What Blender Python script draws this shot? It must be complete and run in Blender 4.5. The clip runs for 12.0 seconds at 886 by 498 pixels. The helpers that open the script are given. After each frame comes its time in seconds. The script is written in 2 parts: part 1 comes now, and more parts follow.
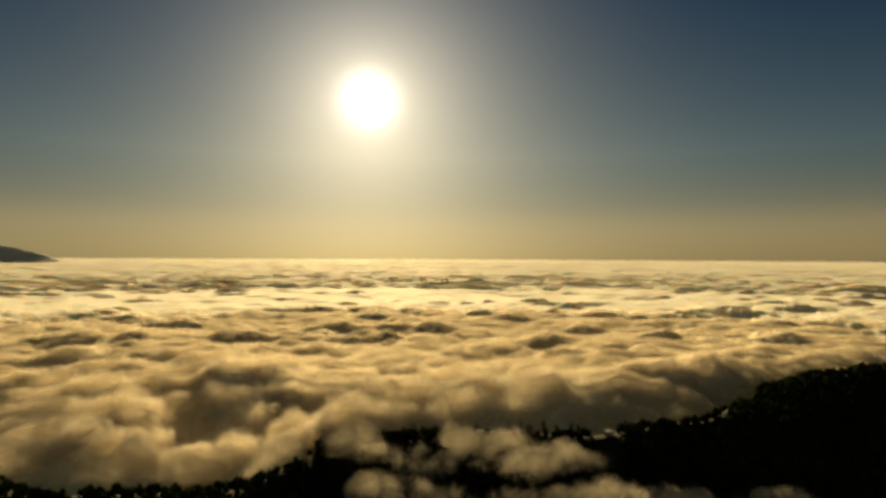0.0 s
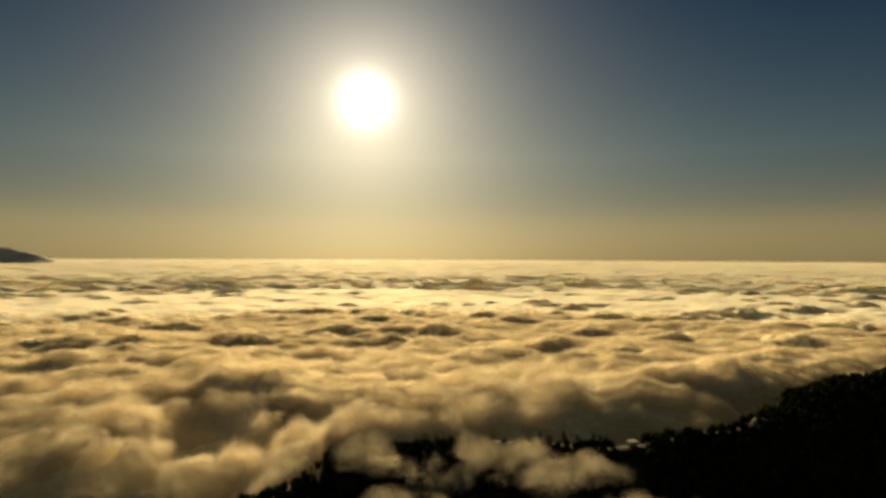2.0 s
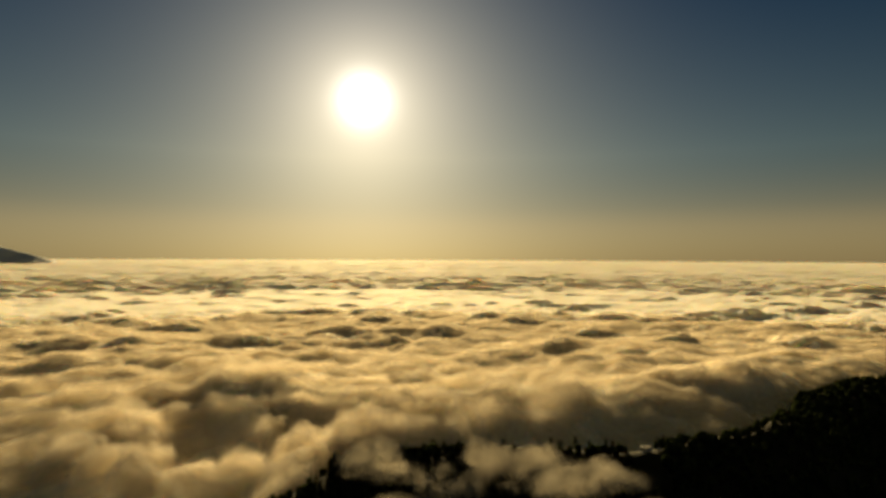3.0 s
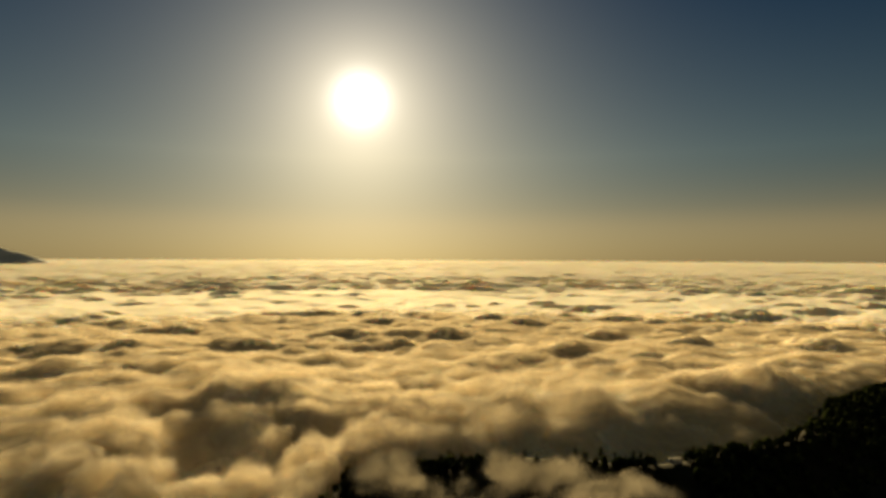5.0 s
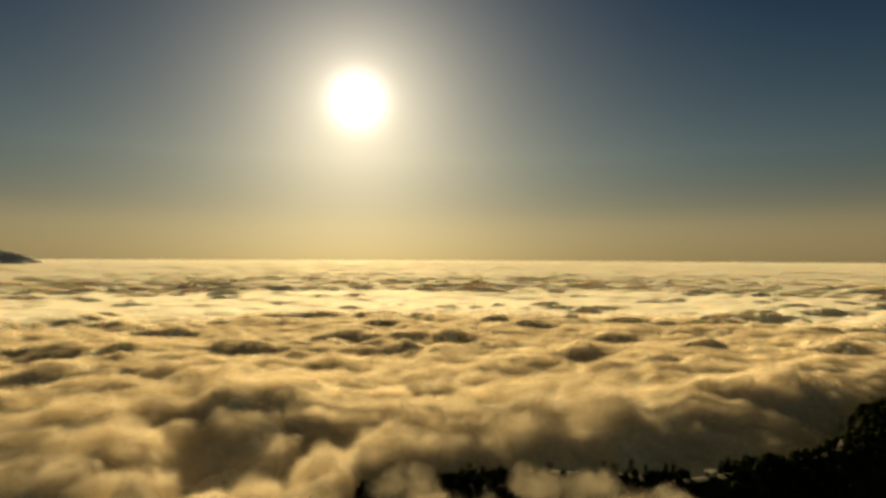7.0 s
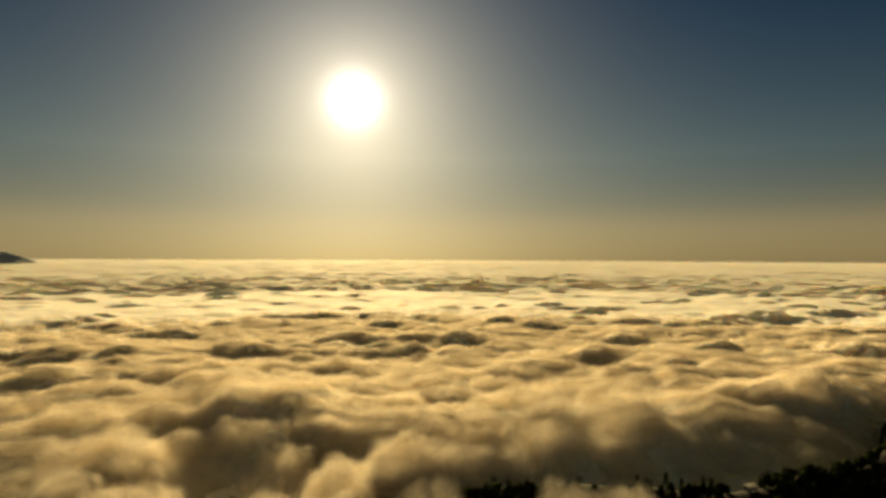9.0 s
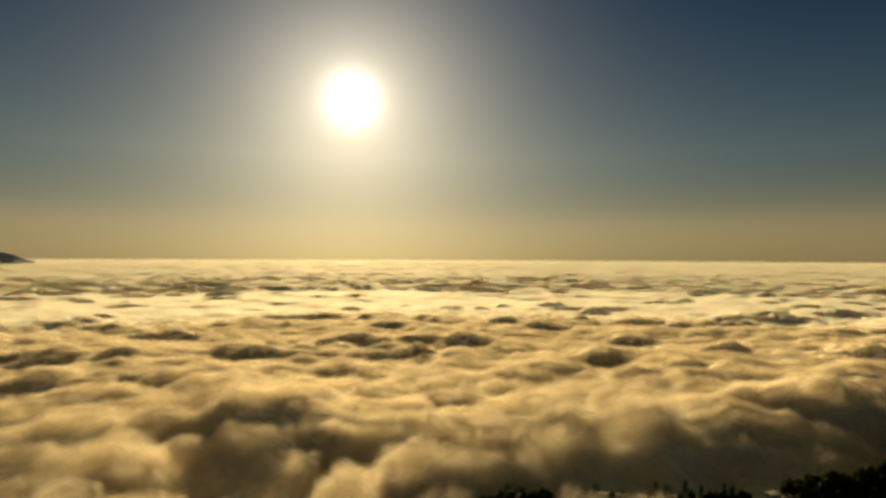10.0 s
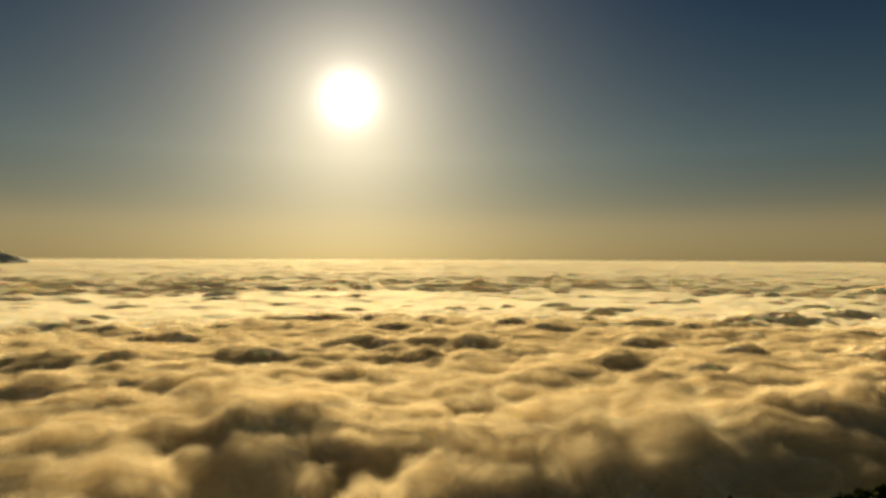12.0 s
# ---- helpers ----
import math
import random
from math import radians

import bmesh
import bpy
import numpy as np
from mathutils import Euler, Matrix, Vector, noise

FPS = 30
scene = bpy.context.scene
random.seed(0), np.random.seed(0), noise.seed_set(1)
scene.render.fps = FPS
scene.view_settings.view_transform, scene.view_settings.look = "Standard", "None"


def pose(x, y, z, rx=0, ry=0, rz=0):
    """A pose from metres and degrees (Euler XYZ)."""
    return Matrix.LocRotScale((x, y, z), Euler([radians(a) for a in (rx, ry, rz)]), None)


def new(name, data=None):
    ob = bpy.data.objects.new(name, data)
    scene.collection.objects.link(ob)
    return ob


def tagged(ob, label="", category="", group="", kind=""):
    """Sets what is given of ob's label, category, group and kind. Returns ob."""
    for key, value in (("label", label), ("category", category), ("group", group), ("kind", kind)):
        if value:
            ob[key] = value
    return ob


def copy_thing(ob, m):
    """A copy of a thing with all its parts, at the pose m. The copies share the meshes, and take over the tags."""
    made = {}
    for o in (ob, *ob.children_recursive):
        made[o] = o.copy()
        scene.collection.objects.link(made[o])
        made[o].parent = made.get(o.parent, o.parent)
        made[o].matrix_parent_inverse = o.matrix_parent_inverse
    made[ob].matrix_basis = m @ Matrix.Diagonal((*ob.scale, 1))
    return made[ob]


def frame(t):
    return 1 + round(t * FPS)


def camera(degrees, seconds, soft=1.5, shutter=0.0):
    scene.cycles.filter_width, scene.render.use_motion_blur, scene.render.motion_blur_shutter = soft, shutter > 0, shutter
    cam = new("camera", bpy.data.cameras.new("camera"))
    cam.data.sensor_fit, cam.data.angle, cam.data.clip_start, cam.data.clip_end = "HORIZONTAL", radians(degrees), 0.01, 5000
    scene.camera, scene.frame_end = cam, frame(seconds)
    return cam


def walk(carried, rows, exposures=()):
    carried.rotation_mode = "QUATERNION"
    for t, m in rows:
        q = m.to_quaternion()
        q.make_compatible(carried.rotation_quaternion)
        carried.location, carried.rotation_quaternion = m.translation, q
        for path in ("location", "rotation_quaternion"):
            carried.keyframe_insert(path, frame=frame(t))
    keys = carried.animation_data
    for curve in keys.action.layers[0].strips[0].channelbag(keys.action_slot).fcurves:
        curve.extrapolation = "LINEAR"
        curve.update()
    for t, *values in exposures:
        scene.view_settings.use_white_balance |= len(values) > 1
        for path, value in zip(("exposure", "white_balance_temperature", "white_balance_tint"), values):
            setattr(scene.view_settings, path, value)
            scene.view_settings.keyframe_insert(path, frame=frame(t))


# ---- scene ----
LENS, EYE, TILT, LEAN = 72.0, 138.0, 0.69, -0.25
cam = camera(LENS, 12.0, soft=3.6)
# seconds, x, y, climb, turn, nod
PATH = [
    (0.0, 0.0, 0.0, 0.0, 0.0, 0.0), (0.5, -3.57, 6.75, 0.08, -0.075, 0.012), (1.0, -7.18, 13.48, 0.16, -0.15, 0.024),
    (1.5, -10.84, 20.22, 0.24, -0.226, 0.034), (2.0, -14.53, 26.94, 0.32, -0.302, 0.043), (2.5, -18.27, 33.66, 0.41, -0.378, 0.051),
    (3.0, -22.04, 40.37, 0.49, -0.454, 0.058), (4.0, -29.72, 53.77, 0.67, -0.608, 0.068), (5.0, -37.55, 67.15, 0.85, -0.764, 0.074),
    (5.5, -41.53, 73.82, 0.94, -0.843, 0.075), (6.0, -45.55, 80.49, 1.03, -0.922, 0.076), (6.5, -49.62, 87.16, 1.13, -1.0, 0.075),
    (7.0, -53.72, 93.81, 1.23, -1.08, 0.073), (8.0, -62.05, 107.1, 1.42, -1.24, 0.066), (9.0, -70.54, 120.37, 1.63, -1.404, 0.055),
    (9.5, -74.85, 126.99, 1.73, -1.486, 0.047), (10.0, -79.19, 133.61, 1.83, -1.568, 0.039), (10.5, -83.58, 140.22, 1.94, -1.65, 0.029),
    (11.0, -88.01, 146.82, 2.05, -1.734, 0.019), (11.5, -92.48, 153.41, 2.16, -1.817, 0.007), (12.0, -97.0, 160.0, 2.27, -1.9, -0.006),
]
scene.cycles.transparent_max_bounces = 256
walk(cam, [(t, pose(x, y, EYE + z, 90 + TILT + nod, LEAN, turn)) for t, x, y, z, turn, nod in PATH], [(0.0, 1.12), (12.0, 1.12)])

# ---- sun and sky ----
SUN_UP, SUN_LEFT = radians(14.3), radians(7.0)
SUN_WAY = Vector((-math.sin(SUN_LEFT) * math.cos(SUN_UP), math.cos(SUN_LEFT) * math.cos(SUN_UP), math.sin(SUN_UP)))
sun = new("sun", bpy.data.lights.new("sun", "SUN"))
sun.data.energy, sun.data.angle, sun.data.color = 4.85, radians(0.6), (1.0, 0.72, 0.31)
sun.rotation_euler = (-SUN_WAY).to_track_quat("-Z", "Y").to_euler()
sun.location = (-200, 900, 900)


class Nodes:
    """Short hand for a node tree: each call adds a node and returns its output."""

    def __init__(self, tree):
        self.tree = tree
        tree.nodes.clear()

    def add(self, kind, ins=(), out=0, **props):
        n = self.tree.nodes.new(kind)
        if "operation" in props:
            n.operation = props["operation"]
        if "data_type" in props:
            n.data_type, n.blend_type = props["data_type"], props["blend_type"]
        if "attribute_name" in props:
            n.attribute_name = props["attribute_name"]
        if "interpolation_type" in props:
            n.interpolation_type = props["interpolation_type"]
        for k, v in (ins.items() if isinstance(ins, dict) else enumerate(ins)):
            if v is None:
                continue
            if isinstance(v, bpy.types.NodeSocket):
                self.tree.links.new(v, n.inputs[k])
            else:
                n.inputs[k].default_value = v
        return n.outputs[out] if n.outputs else None

    def maths(self, op, a, b=None, c=None):
        return self.add("ShaderNodeMath", [a, b, c], operation=op)

    def ramp(self, fac, stops, mode="EASE"):
        out = self.add("ShaderNodeValToRGB", [fac])
        r = out.node.color_ramp
        r.interpolation = mode
        while len(r.elements) < len(stops):
            r.elements.new(0.5)
        for e, (p, c) in zip(r.elements, stops):
            e.position, e.color = p, (*c, 1) if len(c) == 3 else c
        return out

    def mixed(self, fac, a, b, mode="MIX"):
        out = self.add("ShaderNodeMix", data_type="RGBA", blend_type=mode)
        n = out.node
        for sock, v in ((n.inputs[0], fac), (n.inputs[6], a), (n.inputs[7], b)):
            if isinstance(v, bpy.types.NodeSocket):
                self.tree.links.new(v, sock)
            else:
                sock.default_value = v if not isinstance(v, tuple) else (*v, 1)[:4]
        return n.outputs[2]


def build_world():
    w = bpy.data.worlds.new("sky")
    w.use_nodes = True
    scene.world = w
    n = Nodes(w.node_tree)
    way = n.add("ShaderNodeTexCoord", out=0)
    sky = n.add("ShaderNodeTexSky")
    tex = sky.node
    tex.sky_type, tex.sun_disc, tex.sun_elevation, tex.sun_rotation = "NISHITA", False, SUN_UP, -SUN_LEFT
    tex.altitude, tex.air_density, tex.dust_density, tex.ozone_density = 900.0, 1.0, 1.0, 1.5
    up = n.add("ShaderNodeSeparateXYZ", [way], out=2)
    # the hazy air near the sea of clouds is far brighter than the deep sky above it
    # the last two stops, overhead and unseen, add warm fill for the clouds' shaded sides
    gain = n.ramp(up, [(0.0, (0.14, 0.175, 0.17)), (0.05, (0.22, 0.24, 0.21)), (0.16, (0.345, 0.37, 0.31)), (0.40, (0.055, 0.16, 0.23)), (0.6, (0.66, 0.37, 0.13)), (1.0, (2.1, 1.05, 0.24))], "LINEAR")
    air = n.mixed(1.0, sky, gain, "MULTIPLY")
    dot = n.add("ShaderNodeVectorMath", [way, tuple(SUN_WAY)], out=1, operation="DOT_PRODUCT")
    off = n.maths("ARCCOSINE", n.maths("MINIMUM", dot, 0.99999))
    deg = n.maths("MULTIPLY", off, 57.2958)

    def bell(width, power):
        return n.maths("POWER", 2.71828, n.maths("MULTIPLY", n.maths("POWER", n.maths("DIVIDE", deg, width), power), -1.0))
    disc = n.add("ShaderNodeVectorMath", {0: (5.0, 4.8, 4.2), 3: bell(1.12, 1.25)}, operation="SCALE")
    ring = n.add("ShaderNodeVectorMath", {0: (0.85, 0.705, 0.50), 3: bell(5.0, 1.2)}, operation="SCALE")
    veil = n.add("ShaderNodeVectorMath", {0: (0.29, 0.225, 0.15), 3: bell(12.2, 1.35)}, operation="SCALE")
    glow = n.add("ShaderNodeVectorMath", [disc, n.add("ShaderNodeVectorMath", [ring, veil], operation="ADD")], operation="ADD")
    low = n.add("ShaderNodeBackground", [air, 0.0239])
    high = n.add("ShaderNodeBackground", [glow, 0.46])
    # a band of warm haze lies on the horizon all round
    band = n.ramp(up, [(0.0, (0.085, 0.057, 0.022)), (0.045, (0.092, 0.058, 0.021)), (0.08, (0.032, 0.02, 0.007)), (0.13, (0.004, 0.002, 0.0)), (0.17, (0.0, 0.0, 0.0))], "B_SPLINE")
    haze = n.add("ShaderNodeBackground", [band, 1.0])
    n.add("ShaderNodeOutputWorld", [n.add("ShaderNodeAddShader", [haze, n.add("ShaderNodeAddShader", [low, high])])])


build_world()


# ---- materials ----
def material(name):
    m = bpy.data.materials.new(name)
    m.use_nodes = True
    return m, Nodes(m.node_tree)


def finish(m, n, color, rough=0.9, bump=None, depth=0.1, **more):
    ins = {"Base Color": color, "Roughness": rough, "Specular IOR Level": more.pop("specular", 0.2)}
    ins.update({k.replace("_", " "): v for k, v in more.items()})
    if bump is not None:
        ins["Normal"] = n.add("ShaderNodeBump", {"Strength": 1.0, "Distance": depth, "Height": bump})
    n.add("ShaderNodeOutputMaterial", [n.add("ShaderNodeBsdfPrincipled", ins)])
    return m


def cloud_material():
    m, n = material("cloud")
    where = n.add("ShaderNodeNewGeometry")
    fine = n.add("ShaderNodeTexNoise", {"Vector": where, "Scale": 0.03, "Detail": 8.0, "Roughness": 0.6, "Distortion": 0.4})
    tone = n.ramp(fine, [(0.2, (0.91, 0.86, 0.76)), (0.8, (0.97, 0.925, 0.83))])
    return finish(m, n, tone, 0.93, fine, 2.0, specular=0.06, Subsurface_Weight=1.0, Subsurface_Radius=(1.0, 0.85, 0.65), Subsurface_Scale=22.0)


def mist_material(name, scale, dense, soft, relief):
    """Thin layers of mist: see-through sheets, thick where the noise and their cover are high."""
    m, n = material(name)
    where = n.add("ShaderNodeNewGeometry")
    cover = n.add("ShaderNodeAttribute", out=2, attribute_name="cover")
    puff = n.add("ShaderNodeTexNoise", {"Vector": where, "Scale": scale, "Detail": 7.0, "Roughness": 0.55, "Distortion": 0.6})
    over = n.maths("SUBTRACT", puff, n.maths("SUBTRACT", 0.95, n.maths("MULTIPLY", cover, 0.95)))
    thick = n.add("ShaderNodeMapRange", [over, 0.0, soft, 0.0, dense], interpolation_type="SMOOTHSTEP")
    round_ = n.add("ShaderNodeBump", {"Strength": 1.0, "Distance": relief, "Height": puff})
    shell = n.add("ShaderNodeBsdfDiffuse", {"Color": (0.96, 0.905, 0.79, 1), "Normal": round_})
    through_ = n.add("ShaderNodeBsdfTranslucent", {"Color": (0.96, 0.905, 0.79, 1), "Normal": round_})
    body = n.add("ShaderNodeMixShader", [0.5, shell, through_])
    body = n.add("ShaderNodeMixShader", [0.08, body, n.add("ShaderNodeBsdfGlossy", {"Color": (0.96, 0.905, 0.79, 1), "Roughness": 0.8, "Normal": round_})])
    n.add("ShaderNodeOutputMaterial", [n.add("ShaderNodeMixShader", [thick, n.add("ShaderNodeBsdfTransparent"), body])])
    return m


def ground_material():
    m, n = material("hillside")
    where = n.add("ShaderNodeNewGeometry")
    big = n.add("ShaderNodeTexNoise", {"Vector": where, "Scale": 0.05, "Detail": 6.0})
    small = n.add("ShaderNodeTexNoise", {"Vector": where, "Scale": 1.2, "Detail": 6.0})
    both = n.maths("MULTIPLY", big, small)
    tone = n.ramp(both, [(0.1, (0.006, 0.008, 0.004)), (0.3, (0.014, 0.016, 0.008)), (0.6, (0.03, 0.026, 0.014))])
    return finish(m, n, tone, 0.95, small, 0.5)


def hazed_rock_material():
    m, n = material("far_mountain")
    where = n.add("ShaderNodeNewGeometry")
    big = n.add("ShaderNodeTexNoise", {"Vector": where, "Scale": 0.012, "Detail": 8.0})
    # pale blue base colour paints in the haze between here and the slope
    tone = n.ramp(big, [(0.3, (0.5, 0.58, 0.7)), (0.7, (0.64, 0.7, 0.78))])
    return finish(m, n, tone, 0.95, big, 12.0)


def leaf_material():
    m, n = material("foliage")
    lot = n.add("ShaderNodeNewGeometry", out=8)
    tone = n.ramp(lot, [(0.0, (0.008, 0.012, 0.005)), (1.0, (0.02, 0.026, 0.01))])
    return finish(m, n, tone, 1.0, specular=0.0)


def plain(name, color, rough=0.8, **more):
    m, n = material(name)
    grain = n.add("ShaderNodeTexNoise", {"Vector": n.add("ShaderNodeTexCoord", out=3), "Scale": 3.0, "Detail": 5.0})
    tone = n.ramp(grain, [(0.3, tuple(c * 0.75 for c in color)), (0.7, color)])
    return finish(m, n, tone, rough, grain, 0.02, **more)


CLOUD, GROUND, HAZED_ROCK = cloud_material(), ground_material(), hazed_rock_material()
VEIL, FOG = mist_material("cloud_veil", 0.022, 0.3, 0.18, 11.0), mist_material("ground_mist", 0.05, 0.07, 0.22, 12.0)
LEAF, BARK = leaf_material(), plain("bark", (0.05, 0.035, 0.025))


# ---- relief of the sea of clouds and of the ground below it ----
HUB_X, HUB_Y, HUB_Z = -45.0, 80.0, 139.0
NEAR, RIM, SPAN = 2600.0, 4850.0, 26000.0
TABLE = np.random.RandomState(7).rand(256, 256)


def blur_noise(x, y, size, seed=0):
    """Smooth noise from -1 to 1 with lumps of about that size."""
    a = 0.6 + 1.7 * seed
    u = (x * math.cos(a) - y * math.sin(a)) / size + 37.3 * seed
    v = (x * math.sin(a) + y * math.cos(a)) / size + 91.7 * seed
    i, j = np.floor(u).astype(int), np.floor(v).astype(int)
    s, t = u - i, v - j
    s, t = s * s * s * (s * (s * 6 - 15) + 10), t * t * t * (t * (t * 6 - 15) + 10)

    def at(di, dj):
        return TABLE[(i + di) % 256, (j + dj) % 256]
    return 2 * ((at(0, 0) * (1 - s) + at(1, 0) * s) * (1 - t) + (at(0, 1) * (1 - s) + at(1, 1) * s) * t) - 1


def step(lo, hi, v):
    q = np.clip((v - lo) / (hi - lo), 0, 1)
    return q * q * (3 - 2 * q)


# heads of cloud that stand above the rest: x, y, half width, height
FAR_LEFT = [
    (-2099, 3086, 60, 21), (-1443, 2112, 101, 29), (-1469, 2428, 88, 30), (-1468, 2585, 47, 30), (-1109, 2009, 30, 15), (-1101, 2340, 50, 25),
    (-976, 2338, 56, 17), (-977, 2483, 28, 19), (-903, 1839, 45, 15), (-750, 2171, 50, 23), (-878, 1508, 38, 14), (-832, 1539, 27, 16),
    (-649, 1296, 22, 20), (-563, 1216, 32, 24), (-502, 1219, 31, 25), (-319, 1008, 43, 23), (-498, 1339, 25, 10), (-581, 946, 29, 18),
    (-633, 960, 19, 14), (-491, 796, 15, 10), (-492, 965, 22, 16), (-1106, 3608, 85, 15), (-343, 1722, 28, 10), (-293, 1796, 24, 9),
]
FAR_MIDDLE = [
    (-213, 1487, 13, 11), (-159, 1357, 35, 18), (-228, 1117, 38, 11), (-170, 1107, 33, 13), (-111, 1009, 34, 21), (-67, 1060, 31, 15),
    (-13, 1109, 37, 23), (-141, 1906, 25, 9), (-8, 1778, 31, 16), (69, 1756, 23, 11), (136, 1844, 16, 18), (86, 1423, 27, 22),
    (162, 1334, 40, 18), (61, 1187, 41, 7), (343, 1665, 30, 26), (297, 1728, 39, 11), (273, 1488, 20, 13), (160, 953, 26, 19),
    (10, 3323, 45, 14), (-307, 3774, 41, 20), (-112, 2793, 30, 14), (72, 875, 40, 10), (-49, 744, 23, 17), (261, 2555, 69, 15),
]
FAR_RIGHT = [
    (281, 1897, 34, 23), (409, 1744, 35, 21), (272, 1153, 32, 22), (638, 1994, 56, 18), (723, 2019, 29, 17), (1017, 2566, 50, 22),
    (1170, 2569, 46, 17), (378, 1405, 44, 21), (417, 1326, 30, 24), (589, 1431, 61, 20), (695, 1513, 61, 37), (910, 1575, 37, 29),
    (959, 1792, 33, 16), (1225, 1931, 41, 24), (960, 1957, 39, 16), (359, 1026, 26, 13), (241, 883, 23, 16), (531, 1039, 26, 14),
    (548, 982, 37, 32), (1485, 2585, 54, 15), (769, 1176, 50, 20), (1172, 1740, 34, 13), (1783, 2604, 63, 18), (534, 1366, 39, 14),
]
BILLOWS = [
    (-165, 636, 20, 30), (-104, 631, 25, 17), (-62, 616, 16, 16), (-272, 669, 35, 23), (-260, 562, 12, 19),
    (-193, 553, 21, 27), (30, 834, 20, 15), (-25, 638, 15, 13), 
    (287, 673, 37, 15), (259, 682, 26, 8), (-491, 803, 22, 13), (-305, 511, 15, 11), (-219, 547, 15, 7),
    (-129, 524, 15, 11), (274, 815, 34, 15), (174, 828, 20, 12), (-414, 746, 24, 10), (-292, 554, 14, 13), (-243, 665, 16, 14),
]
SHORE_X = [-5000, -600, -330, -269, -135, -110, -98, -66, -12, 60, 110, 200, 260, 300, 340, 560, 900, 5000]
SHORE_Y = [900, 560, 455, 415, 412, 450, 508, 522, 528, 522, 520, 550, 565, 600, 660, 760, 900, 1500]
# deep hollows near the hill: x, y, half width, half length, depth
DIPS = [(-205, 545, 60, 38, 26), (-275, 585, 26, 40, 16), (-165, 620, 32, 26, 18), (-105, 618, 40, 18, 12), (-75, 505, 50, 24, 20), (300, 650, 50, 30, 14)]
# how far the layer sinks towards the hill, and over what length
SINK_X = [-5000, -250, -130, -70, -20, 20, 60, 130, 220, 320, 5000]
SINK_Z = [4, 5, 8, 12, 20, 46, 52, 50, 42, 20, 6]
SINK_LONG = [90, 90, 60, 60, 90, 130, 140, 140, 130, 100, 100]


def shore(x):
    return np.interp(x, SHORE_X, SHORE_Y)


def billow(x, y, r):
    """Rounded tops with creases between them, in five sizes; far out they stand apart on a smooth sheet."""
    far = step(1100, 2600, r)
    tall = far * (1.35 - 0.9 * step(2400, 5500, r))
    z = tall * (2 * np.maximum(blur_noise(x, y, 330, 31), 0) + 13 * np.maximum(blur_noise(x, y, 112, 36) - 0.2, 0) + 11 * np.maximum(blur_noise(x, y, 78, 37) - 0.1, 0) * (1 - step(3500, 7000, r)))
    z = z + 11 * (1 - far) * np.abs(blur_noise(x, y, 135, 32))
    z = z + (8 - 6 * far) * np.abs(blur_noise(x, y, 66, 33)) + (1 - far) * (4.0 * np.abs(blur_noise(x, y, 31, 34)) + 1.6 * np.abs(blur_noise(x, y, 14, 35))) + 4 * far
    return z


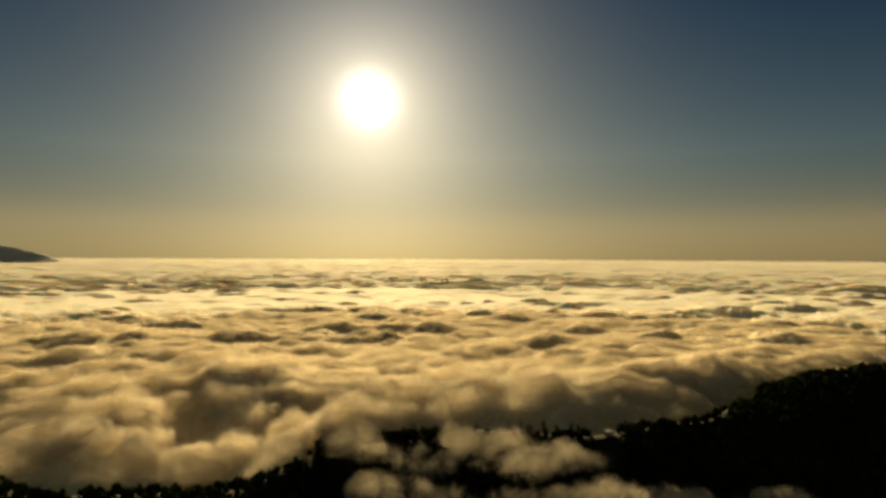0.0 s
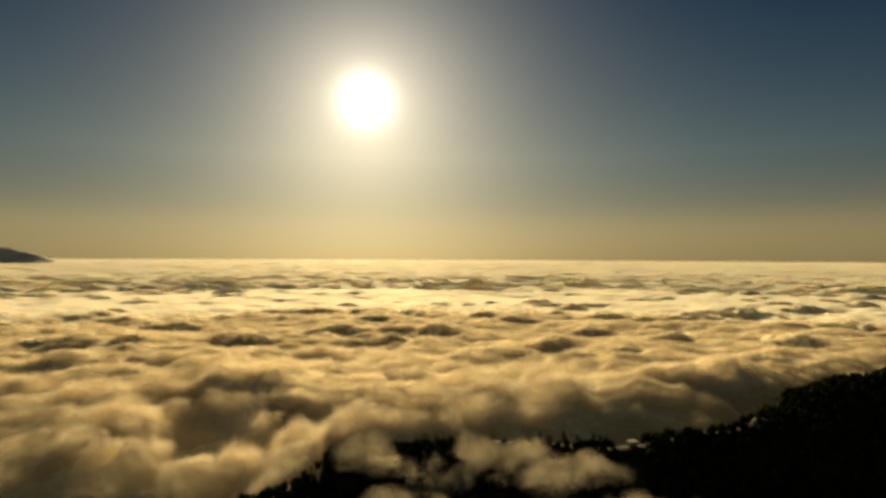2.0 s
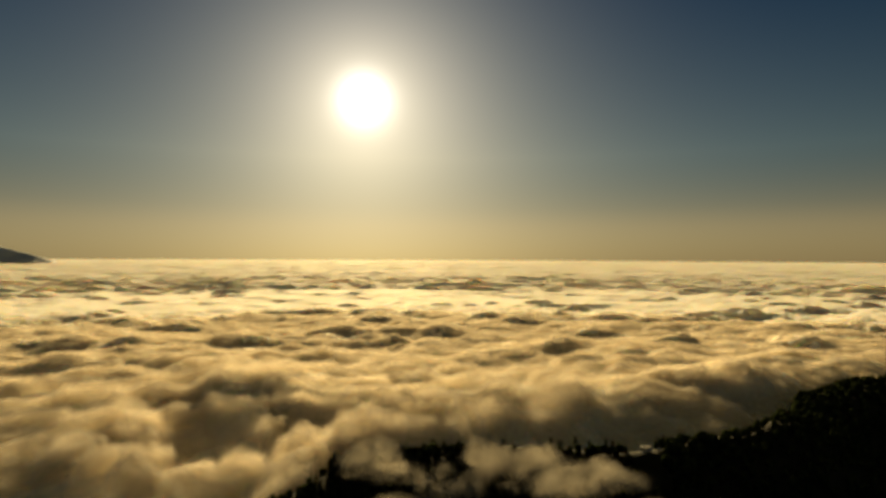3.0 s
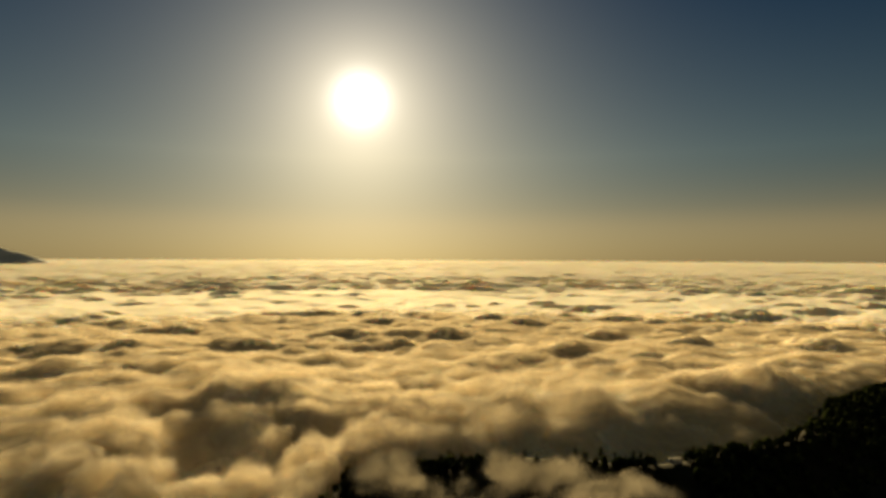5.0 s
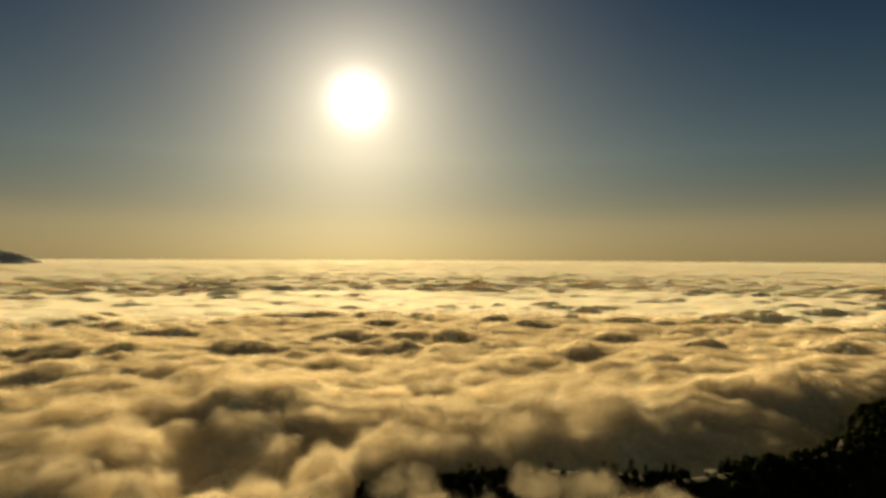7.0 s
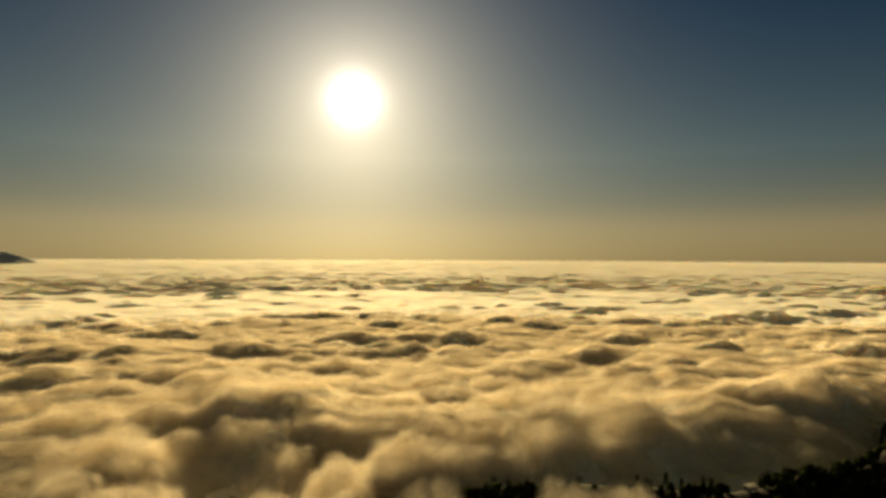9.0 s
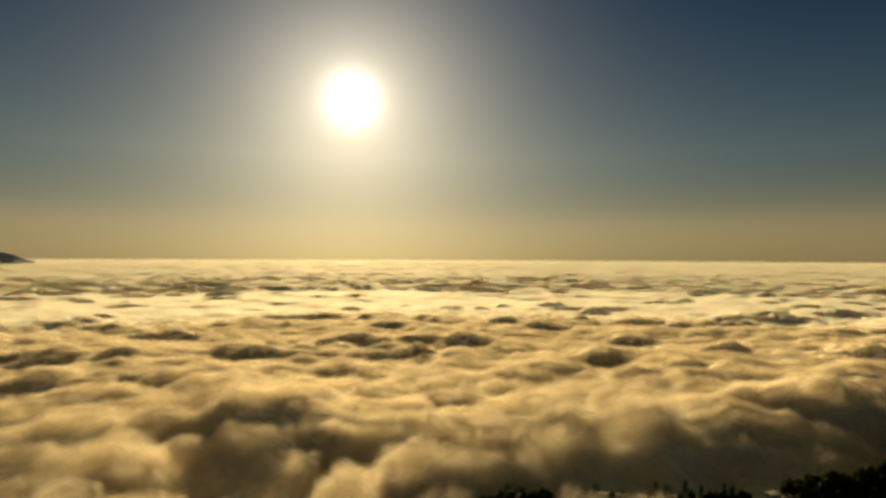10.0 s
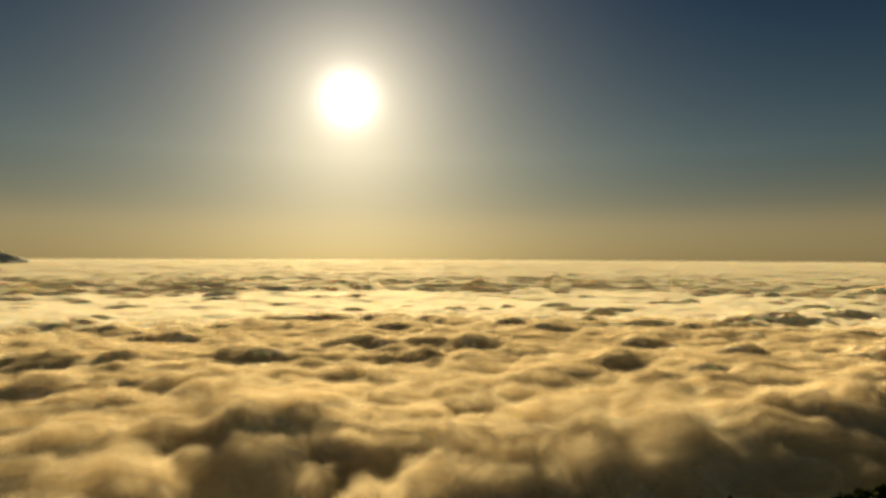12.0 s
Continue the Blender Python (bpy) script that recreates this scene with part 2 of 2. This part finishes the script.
def cloud_height(x, y):
    r = np.hypot(x - HUB_X, y - HUB_Y)
    # broad calm swell, too gentle to throw shade
    wx = x + 16 * blur_noise(x, y, 60, 1) + 6 * blur_noise(x, y, 22, 2)
    wy = y + 16 * blur_noise(x, y, 70, 3) + 6 * blur_noise(x, y, 25, 4)
    z = 5 * blur_noise(wx, wy, 420, 5) + 2.4 * blur_noise(wx, wy, 150, 6)
    ridge = (x - 146) * 0.608 - (y - 858) * 0.794 + 26 * blur_noise(x, y, 110, 18)
    z = z + 6 * step(-60, 25, ridge) * (1 - step(150, 420, ridge)) * step(60, 220, x)
    # billows lean towards the shore: steep there, drawn out towards the sun
    calm = 1 - 0.75 * np.exp(-((x - 150) / 190) ** 2 - ((y - 640) / 110) ** 2)
    calm = calm - 0.6 * np.exp(-((x + 30) / 210) ** 2 - ((y - 800) / 100) ** 2)
    rough = np.maximum(calm, 0.15) * (0.5 + 0.5 * step(-0.5, 0.5, blur_noise(x, y, 310, 17)))
    top = billow(wx, wy, r)
    for _ in range(2):
        top = billow(wx, wy + 1.1 * top, r)
    z = z + rough * (top - 9)
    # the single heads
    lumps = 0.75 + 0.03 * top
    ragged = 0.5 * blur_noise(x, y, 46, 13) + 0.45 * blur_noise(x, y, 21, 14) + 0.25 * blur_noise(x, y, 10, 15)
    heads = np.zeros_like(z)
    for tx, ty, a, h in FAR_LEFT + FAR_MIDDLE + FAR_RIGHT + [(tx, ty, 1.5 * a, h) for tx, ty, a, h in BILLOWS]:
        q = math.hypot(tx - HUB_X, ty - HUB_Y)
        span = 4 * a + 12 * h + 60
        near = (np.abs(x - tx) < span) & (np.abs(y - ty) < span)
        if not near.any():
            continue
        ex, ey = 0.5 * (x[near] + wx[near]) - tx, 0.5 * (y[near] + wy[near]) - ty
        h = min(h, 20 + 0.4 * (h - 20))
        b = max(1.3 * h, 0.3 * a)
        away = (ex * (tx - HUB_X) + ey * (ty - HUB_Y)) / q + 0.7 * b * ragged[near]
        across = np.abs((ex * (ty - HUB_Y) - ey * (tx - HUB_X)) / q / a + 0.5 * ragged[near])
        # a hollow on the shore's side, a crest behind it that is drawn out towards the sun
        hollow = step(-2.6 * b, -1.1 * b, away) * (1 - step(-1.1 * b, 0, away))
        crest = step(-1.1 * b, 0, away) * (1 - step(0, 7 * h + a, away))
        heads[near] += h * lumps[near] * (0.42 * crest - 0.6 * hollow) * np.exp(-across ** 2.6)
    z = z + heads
    for dx, dy, a, b, deep in DIPS:
        z = z - deep * np.exp(-((wx - dx) / a) ** 2 - ((wy - dy) / b) ** 2)
    front = y + 18 * blur_noise(x, y, 90, 11) + 9 * blur_noise(x, y, 35, 12) - shore(x)
    sink, long = np.interp(x, SINK_X, SINK_Z), np.interp(x, SINK_X, SINK_LONG)
    left = step(-150, -480, x) * (1 - step(700, 1000, y))
    z = z - 25 * (1 - step(0, 210, front)) * (1 - step(-170, -90, x))
    return z - 6 * left - sink * (1 - step(0, 1, front / long)) - 55 * (1 - step(-52, 28, front))


def ground_height(x, y):
    into = shore(x) + 14 * blur_noise(x, y, 70, 21) - y
    z = -13 + 3 * blur_noise(x, y, 160, 22) + 1.5 * blur_noise(x, y, 45, 23)
    z = z + 18 * np.exp(-((x - 285) / 40) ** 2 - ((y - 540) / 45) ** 2) + (16 * step(284, 332, x) + 9 * step(345, 440, x)) * step(-20, 25, into) - 7 * (1 - step(-180, -115, x))
    # the near side of the hill falls away from the crest, out of the sun
    z = z - 0.32 * np.clip(into - 12, 0, 230)
    return z - 90 * (1 - step(-32, 4, into))




def grid_mesh(name, X, Y, Z, wrap=False):
    rows, cols = X.shape
    me = bpy.data.meshes.new(name)
    idx = np.arange(rows * cols).reshape(rows, cols)
    if wrap:
        idx = np.hstack([idx, idx[:, :1]])
    quads = np.stack([idx[:-1, :-1], idx[:-1, 1:], idx[1:, 1:], idx[1:, :-1]], -1).reshape(-1)
    me.vertices.add(rows * cols)
    me.vertices.foreach_set("co", np.stack([X, Y, Z], -1).astype(np.float32).reshape(-1))
    me.loops.add(len(quads))
    me.loops.foreach_set("vertex_index", quads.astype(np.int32))
    me.polygons.add(len(quads) // 4)
    me.polygons.foreach_set("loop_start", np.arange(0, len(quads), 4, dtype=np.int32))
    me.polygons.foreach_set("use_smooth", np.ones(len(quads) // 4, bool))
    me.update(calc_edges=True)
    me.validate()
    return me


def closed_in(X, Y, Z, R):
    S = np.where(R > NEAR, (NEAR + (RIM - NEAR) * np.log(np.maximum(R, NEAR) / NEAR) / math.log(SPAN / NEAR)) / R, 1.0)
    return HUB_X + (X - HUB_X) * S, HUB_Y + (Y - HUB_Y) * S, HUB_Z + (Z - HUB_Z) * S


def cloud_sea():
    ahead = np.linspace(radians(-46), radians(46), 760)
    round_ = np.linspace(radians(46), radians(314), 110)[1:-1]
    turn = np.concatenate([ahead, round_])[::-1]
    r = np.concatenate([np.geomspace(240, NEAR, 370), np.geomspace(NEAR, SPAN, 380)[1:]])
    R, A = np.meshgrid(r, turn, indexing="ij")
    X, Y = HUB_X + R * np.sin(A), HUB_Y + R * np.cos(A)
    Z = cloud_height(X, Y)
    # far off the layer closes in towards a rim that stands for the horizon
    X, Y, Z = closed_in(X, Y, Z, R)
    me = grid_mesh("sea_of_clouds", X, Y, Z, True)
    me.materials.append(CLOUD)
    return tagged(new("sea_of_clouds", me), "golden backlit sea of clouds reaching the horizon", "cloud layer", kind="structure")


def ground():
    xs = np.concatenate([np.linspace(-4800, -700, 40)[:-1], np.linspace(-700, 1000, 340), np.linspace(1000, 4800, 40)[1:]])
    ys = np.concatenate([np.linspace(-4800, 150, 60)[:-1], np.linspace(150, 1000, 170), np.linspace(1000, 4800, 40)[1:]])
    X, Y = np.meshgrid(xs, ys)
    me = grid_mesh("ground", X, Y, ground_height(X, Y))
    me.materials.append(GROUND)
    return tagged(new("ground", me), "black wooded hillside in shade under the clouds", "hillside", kind="structure")


def far_mountain():
    xs, ys = np.linspace(-4300, -2280, 160), np.linspace(3300, 4050, 60)
    X, Y = np.meshgrid(xs, ys)
    line = 3650
    d = np.abs(Y - line) / 300
    top = np.interp(X[0], [-4300, -3300, -2750, -2600, -2450, -2300, -2280], [900, 450, 235, 190, 150, 108, 60])[None, :]
    Z = 60 + (top - 60) * np.clip(1 - d, 0, 1) + (10 * blur_noise(X, Y, 120, 31) + 5 * blur_noise(X, Y, 40, 32)) * np.clip((top - 90) / 100, 0, 1)
    me = grid_mesh("mountain", X, Y, Z)
    # the distance haze is painted into this rock colour
    me.materials.append(HAZED_ROCK)
    return tagged(new("mountain", me), "dark blue-grey mountain slope rising out of the clouds, haze in its colour", "mountain", kind="structure")


def layered(name, stack, mat, label, category):
    """Joins sheets, each (X, Y, Z, cover), into one thing of mist."""
    V, F, C, base = [], [], [], 0
    for X, Y, Z, K in stack:
        rows, cols = X.shape
        idx = np.arange(rows * cols).reshape(rows, cols) + base
        quads = np.stack([idx[:-1, :-1], idx[:-1, 1:], idx[1:, 1:], idx[1:, :-1]], -1).reshape(-1, 4)
        k = K.reshape(-1)
        F.append(quads[(k[quads - base] > 0.02).any(1)])
        V.append(np.stack([X, Y, Z], -1).reshape(-1, 3))
        C.append(k)
        base += rows * cols
    V, F, C = np.concatenate(V), np.concatenate(F), np.concatenate(C)
    used = np.unique(F)
    back = np.zeros(len(V), int)
    back[used] = np.arange(len(used))
    V, C, F = V[used], C[used], back[F]
    me = bpy.data.meshes.new(name)
    me.vertices.add(len(V))
    me.vertices.foreach_set("co", V.astype(np.float32).reshape(-1))
    me.loops.add(F.size)
    me.loops.foreach_set("vertex_index", F.astype(np.int32).reshape(-1))
    me.polygons.add(len(F))
    me.polygons.foreach_set("loop_start", np.arange(0, F.size, 4, dtype=np.int32))
    me.polygons.foreach_set("use_smooth", np.ones(len(F), bool))
    me.update(calc_edges=True)
    me.attributes.new("cover", "FLOAT", "POINT").data.foreach_set("value", C.astype(np.float32))
    me.materials.append(mat)
    return tagged(new(name, me), label, category, kind="stuff")


def cloud_veil():
    A0, R0 = np.linspace(radians(-44), radians(44), 330), np.geomspace(270, 2500, 300)
    R, A = np.meshgrid(R0, A0[::-1], indexing="ij")
    X, Y = HUB_X + R * np.sin(A), HUB_Y + R * np.cos(A)
    H = cloud_height(X, Y)
    ground_z = ground_height(X, Y)
    # soften the relief for the layers above
    S = H.copy()
    for _ in range(3):
        S[1:-1, 1:-1] = (S[:-2, 1:-1] + S[2:, 1:-1] + S[1:-1, :-2] + S[1:-1, 2:] + 2 * S[1:-1, 1:-1]) / 6
    deep = 7 + 15 * (1 - step(450, 1150, R)) * (0.8 + 0.5 * blur_noise(X, Y, 130, 41))
    stack = []
    for k in range(18):
        q = k / 17
        Z = S + 0.3 + deep * q
        edge = (1 - step(1200, 2100, R)) * step(5, 16, Z - ground_z) * step(-60, -22, S)
        stack.append((X, Y, Z, edge * (0.75 - 0.45 * q)))
    return layered("cloud_veil", stack, VEIL, "thin drifting veil of mist over the cloud tops", "mist")


# patches of mist lying on the hillside: x, y, half width, half depth, height
PATCHES = [(-62, 478, 34, 26, 20), (70, 462, 60, 20, 14), (-25, 470, 50, 30, 22), (30, 486, 54, 21, 18), (-42, 430, 40, 25, 18), (20, 425, 50, 20, 16), (110, 424, 70, 16, 14), (190, 432, 60, 14, 12), (245, 440, 40, 12, 10)]


def ground_mist():
    stack = []
    for px, py, a, b, h in PATCHES:
        X, Y = np.meshgrid(np.linspace(px - 2 * a, px + 2 * a, 46), np.linspace(py - 2 * b, py + 2 * b, 34))
        G = -8 - 0.32 * np.clip(shore(X) - Y - 12, 0, 230) + 2 * blur_noise(X, Y, 60, 52)
        near = np.exp(-((X - px) / a) ** 2 - ((Y - py) / b) ** 2) * (1.0 + 0.35 * blur_noise(X, Y, 26, 53) + 0.25 * blur_noise(X, Y, 12, 54)) - 0.05
        for k in range(26):
            q = k / 25
            Z = G + 4 + h * q * (0.6 + 0.4 * near) + 3 * blur_noise(X, Y, 30, 51)
            stack.append((X, Y, Z, np.clip(near * (1.12 - 0.6 * q), 0, 1)))
    return layered("ground_mist", stack, FOG, "torn golden mist clinging to the dark hillside", "mist")


# ---- trees ----
def leafy(bm, rng, centre, radius, count, size):
    """A clump of small leaf blades round a centre."""
    for _ in range(count):
        v = Vector(rng.normal(size=3)).normalized() * radius * rng.uniform(0.45, 1.08)
        p = Vector(centre) + v
        u = Vector(rng.normal(size=3)).normalized() * size * rng.uniform(0.6, 1.3)
        w = Vector(rng.normal(size=3)).normalized() * size * rng.uniform(0.5, 1.0)
        bm.faces.new([bm.verts.new(p + u), bm.verts.new(p - u * 0.4 + w), bm.verts.new(p - u * 0.4 - w)])


def tree_meshes(style, seed):
    rng = np.random.RandomState(seed)
    trunk, crown = bmesh.new(), bmesh.new()
    tall = {"round": 7.0, "tall": 7.0, "low": 4.5}[style]
    rings = []
    for i in range(5):
        q = i / 4
        c = Vector((0.25 * math.sin(2.2 * q + seed), 0.25 * math.cos(1.7 * q + seed) - 0.25, tall * 0.8 * q - 0.6))
        rings.append([trunk.verts.new(c + Vector((math.cos(t), math.sin(t), 0)) * (0.26 * (1 - 0.75 * q))) for t in np.arange(6) * math.tau / 6])
    for lo, hi in zip(rings, rings[1:]):
        for j in range(6):
            trunk.faces.new([lo[j], lo[(j + 1) % 6], hi[(j + 1) % 6], hi[j]])
    for i in range(6):
        a, z = i * 2.4 + seed, tall * (0.35 + 0.07 * i)
        out = Vector((math.cos(a), math.sin(a), 0.6)) * tall * (0.10 if style == "tall" else 0.2)
        p, q = Vector((0, 0, z)), Vector((0, 0, z)) + out
        side = Vector((-math.sin(a), math.cos(a), 0)) * 0.07
        up = Vector((0, 0, 0.07))
        vs = [trunk.verts.new(v) for v in (p + side, p + up, p - side, q)]
        for f in ((0, 1, 3), (1, 2, 3), (2, 0, 3)):
            trunk.faces.new([vs[j] for j in f])
    lumps = 13
    for i in range(lumps):
        q = (i + 0.5) / lumps
        a = i * 2.4 + seed
        if style == "tall":
            wide, z = 0.13 * tall * (1.15 - q), tall * (0.22 + 0.78 * q)
        else:
            wide, z = tall * 0.28 * math.sin(math.pi * (0.15 + 0.8 * q)), tall * (0.3 + 0.62 * q)
        r = tall * (0.10 if style == "tall" else 0.16) * rng.uniform(0.7, 1.2)
        leafy(crown, rng, (wide * math.cos(a), wide * math.sin(a), z), r, 26, tall * 0.055)
    out = []
    for name, bm, mat in (("trunk", trunk, BARK), ("crown", crown, LEAF)):
        me = bpy.data.meshes.new(name)
        bm.to_mesh(me)
        bm.free()
        me.materials.append(mat)
        out.append(me)
    return out


def tree(style, seed, label):
    root = tagged(new("tree"), label, "tree", "trees along the hill crest")
    for name, me in zip(("trunk", "crown"), tree_meshes(style, seed)):
        new(name, me).parent = root
    return root


def hill_trees():
    rng = np.random.RandomState(3)
    kinds = [("round", 1, "dark broadleaf tree standing against the clouds"), ("round", 2, "dark broadleaf tree standing against the clouds"),
             ("tall", 3, "slender dark cypress-like tree on the hill crest"), ("low", 4, "low dark bush on the wooded crest"), ("tall", 5, "slender dark cypress-like tree on the hill crest")]
    models = [tree(*k) for k in kinds]
    places = []
    for x in np.arange(-340, 640, 7.0):
        for _ in range(2):
            px = x + rng.uniform(-2.6, 2.6)
            py = float(shore(px)) + rng.uniform(-30, 4)
            places.append((px, py))
    slender = [(66, 503), (74, 506), (86, 506), (97, 508), (103, 507), (108, 500), (114, 502), (119, 508), (124, 509), (148, 514), (152, 508), (157, 512)]
    places = [p for p in places if abs(p[0] - 137) > 10 or p[1] > 524]
    places = [(px, py + 12) for px, py in slender] + places[:280]
    xy = np.array(places)
    zs = ground_height(xy[:, 0].copy(), xy[:, 1].copy())
    fresh = list(models)
    for j, ((px, py), pz) in enumerate(zip(places, zs)):
        i = (2, 0, 4)[j % 3] if j < len(slender) else rng.choice(5, p=[0.32, 0.28, 0.06, 0.28, 0.06])
        m = pose(px, py, pz - 0.1, 0, 0, rng.uniform(0, 360))
        if models[i] in fresh:
            fresh.remove(models[i])
            ob = models[i]
            ob.matrix_basis = m
        else:
            ob = copy_thing(models[i], m)
        ob.scale = [rng.uniform(0.6, 1.1) if j >= len(slender) else rng.uniform(1.2, 1.8)] * 3


def forest():
    """The wood on the slope behind the crest, one canopy of many small crowns."""
    rng = np.random.RandomState(9)
    n = 9000
    x = rng.uniform(-420, 760, n)
    y = shore(x) - 10 - 340 * rng.uniform(0, 1, n) ** 1.5
    clear = (np.abs(x - 137) > 11) | (y < 470) | (y > 525)
    x, y = x[clear], y[clear]
    n = len(x)
    z = ground_height(x, y)
    ball = bmesh.new()
    bmesh.ops.create_icosphere(ball, subdivisions=1, radius=1.0)
    unit = np.array([v.co for v in ball.verts])
    tris = np.array([[v.index for v in f.verts] for f in ball.faces])
    ball.free()
    size = rng.uniform(1.6, 3.4, (n, 1, 1))
    P = np.stack([x, y, z + 1.2 + size[:, 0, 0]], -1)[:, None, :] + unit[None] * size * rng.uniform(0.55, 1.35, (n, len(unit), 1)) * np.array([1, 1, 1.3])
    F = tris[None] + len(unit) * np.arange(n)[:, None, None]
    me = bpy.data.meshes.new("forest")
    me.vertices.add(P.size // 3)
    me.vertices.foreach_set("co", P.astype(np.float32).reshape(-1))
    me.loops.add(F.size)
    me.loops.foreach_set("vertex_index", F.astype(np.int32).reshape(-1))
    me.polygons.add(F.size // 3)
    me.polygons.foreach_set("loop_start", np.arange(0, F.size, 3, dtype=np.int32))
    me.update(calc_edges=True)
    me.materials.append(LEAF)
    return tagged(new("forest", me), "dense dark wood covering the shaded hillside", "forest", kind="stuff")


cloud_sea()
ground()
far_mountain()
cloud_veil()
ground_mist()
forest()
hill_trees()


# ---- house on the crest ----
def part(name, bm, mat, parent, label=""):
    me = bpy.data.meshes.new(name)
    bm.to_mesh(me)
    bm.free()
    me.materials.append(mat)
    ob = new(name, me)
    ob.parent = parent
    return tagged(ob, label)


def box(bm, x0, y0, z0, x1, y1, z1, soft=0.0):
    made = bmesh.ops.create_cube(bm, size=1.0)["verts"]
    for v in made:
        v.co = Vector(((x0 + x1) / 2 + v.co.x * (x1 - x0), (y0 + y1) / 2 + v.co.y * (y1 - y0), (z0 + z1) / 2 + v.co.z * (z1 - z0)))
    if soft:
        bmesh.ops.bevel(bm, geom=list({e for v in made for e in v.link_edges}), offset=soft, segments=1, affect="EDGES")
    return bm


def house(x, y, turn):
    z = float(ground_height(np.array([float(x)]), np.array([float(y)]))[0])
    root = tagged(new("house"), "small house with a pale sheet metal roof among the trees", "house")
    root.matrix_basis = pose(x, y, z + 0.6, 0, 0, turn)
    plaster, metal, glass, wood = plain("plaster", (0.5, 0.46, 0.4)), plain("sheet_metal", (0.5, 0.5, 0.48), 0.5, Metallic=0.2), plain("pane", (0.03, 0.04, 0.05), 0.1), plain("door_wood", (0.12, 0.07, 0.04))
    wall = part("wall", box(bmesh.new(), -3.6, -2.4, -1.2, 3.6, 2.4, 2.9, 0.03), plaster, root)
    for side in (-1, 1):
        bm = bmesh.new()
        rows = []
        for i in range(37):
            u = -4.0 + 8.0 * i / 36
            lift = 0.03 * (i % 2)
            rows.append([bm.verts.new((u, side * 2.9, 2.84 + lift)), bm.verts.new((u, 0, 3.16 + lift))])
        for p, q in zip(rows, rows[1:]):
            bm.faces.new([p[0], q[0], q[1], p[1]])
        bmesh.ops.solidify(bm, geom=bm.faces[:], thickness=0.02)
        part("roof", bm, metal, root, "pale corrugated sheet metal")
    part("door", box(bmesh.new(), -0.5, -2.46, 0.0, 0.5, -2.38, 2.05, 0.01), wood, root, "brown wooden door")
    for u in (-2.2, 2.2):
        win = part("window", box(bmesh.new(), u - 0.6, -2.45, 0.95, u + 0.6, -2.38, 2.05, 0.01), plaster, root)
        part("pane", box(bmesh.new(), u - 0.5, -2.475, 1.05, u + 0.5, -2.455, 1.95), glass, win, "dark window pane")
    return root


house(139, 512, 12)
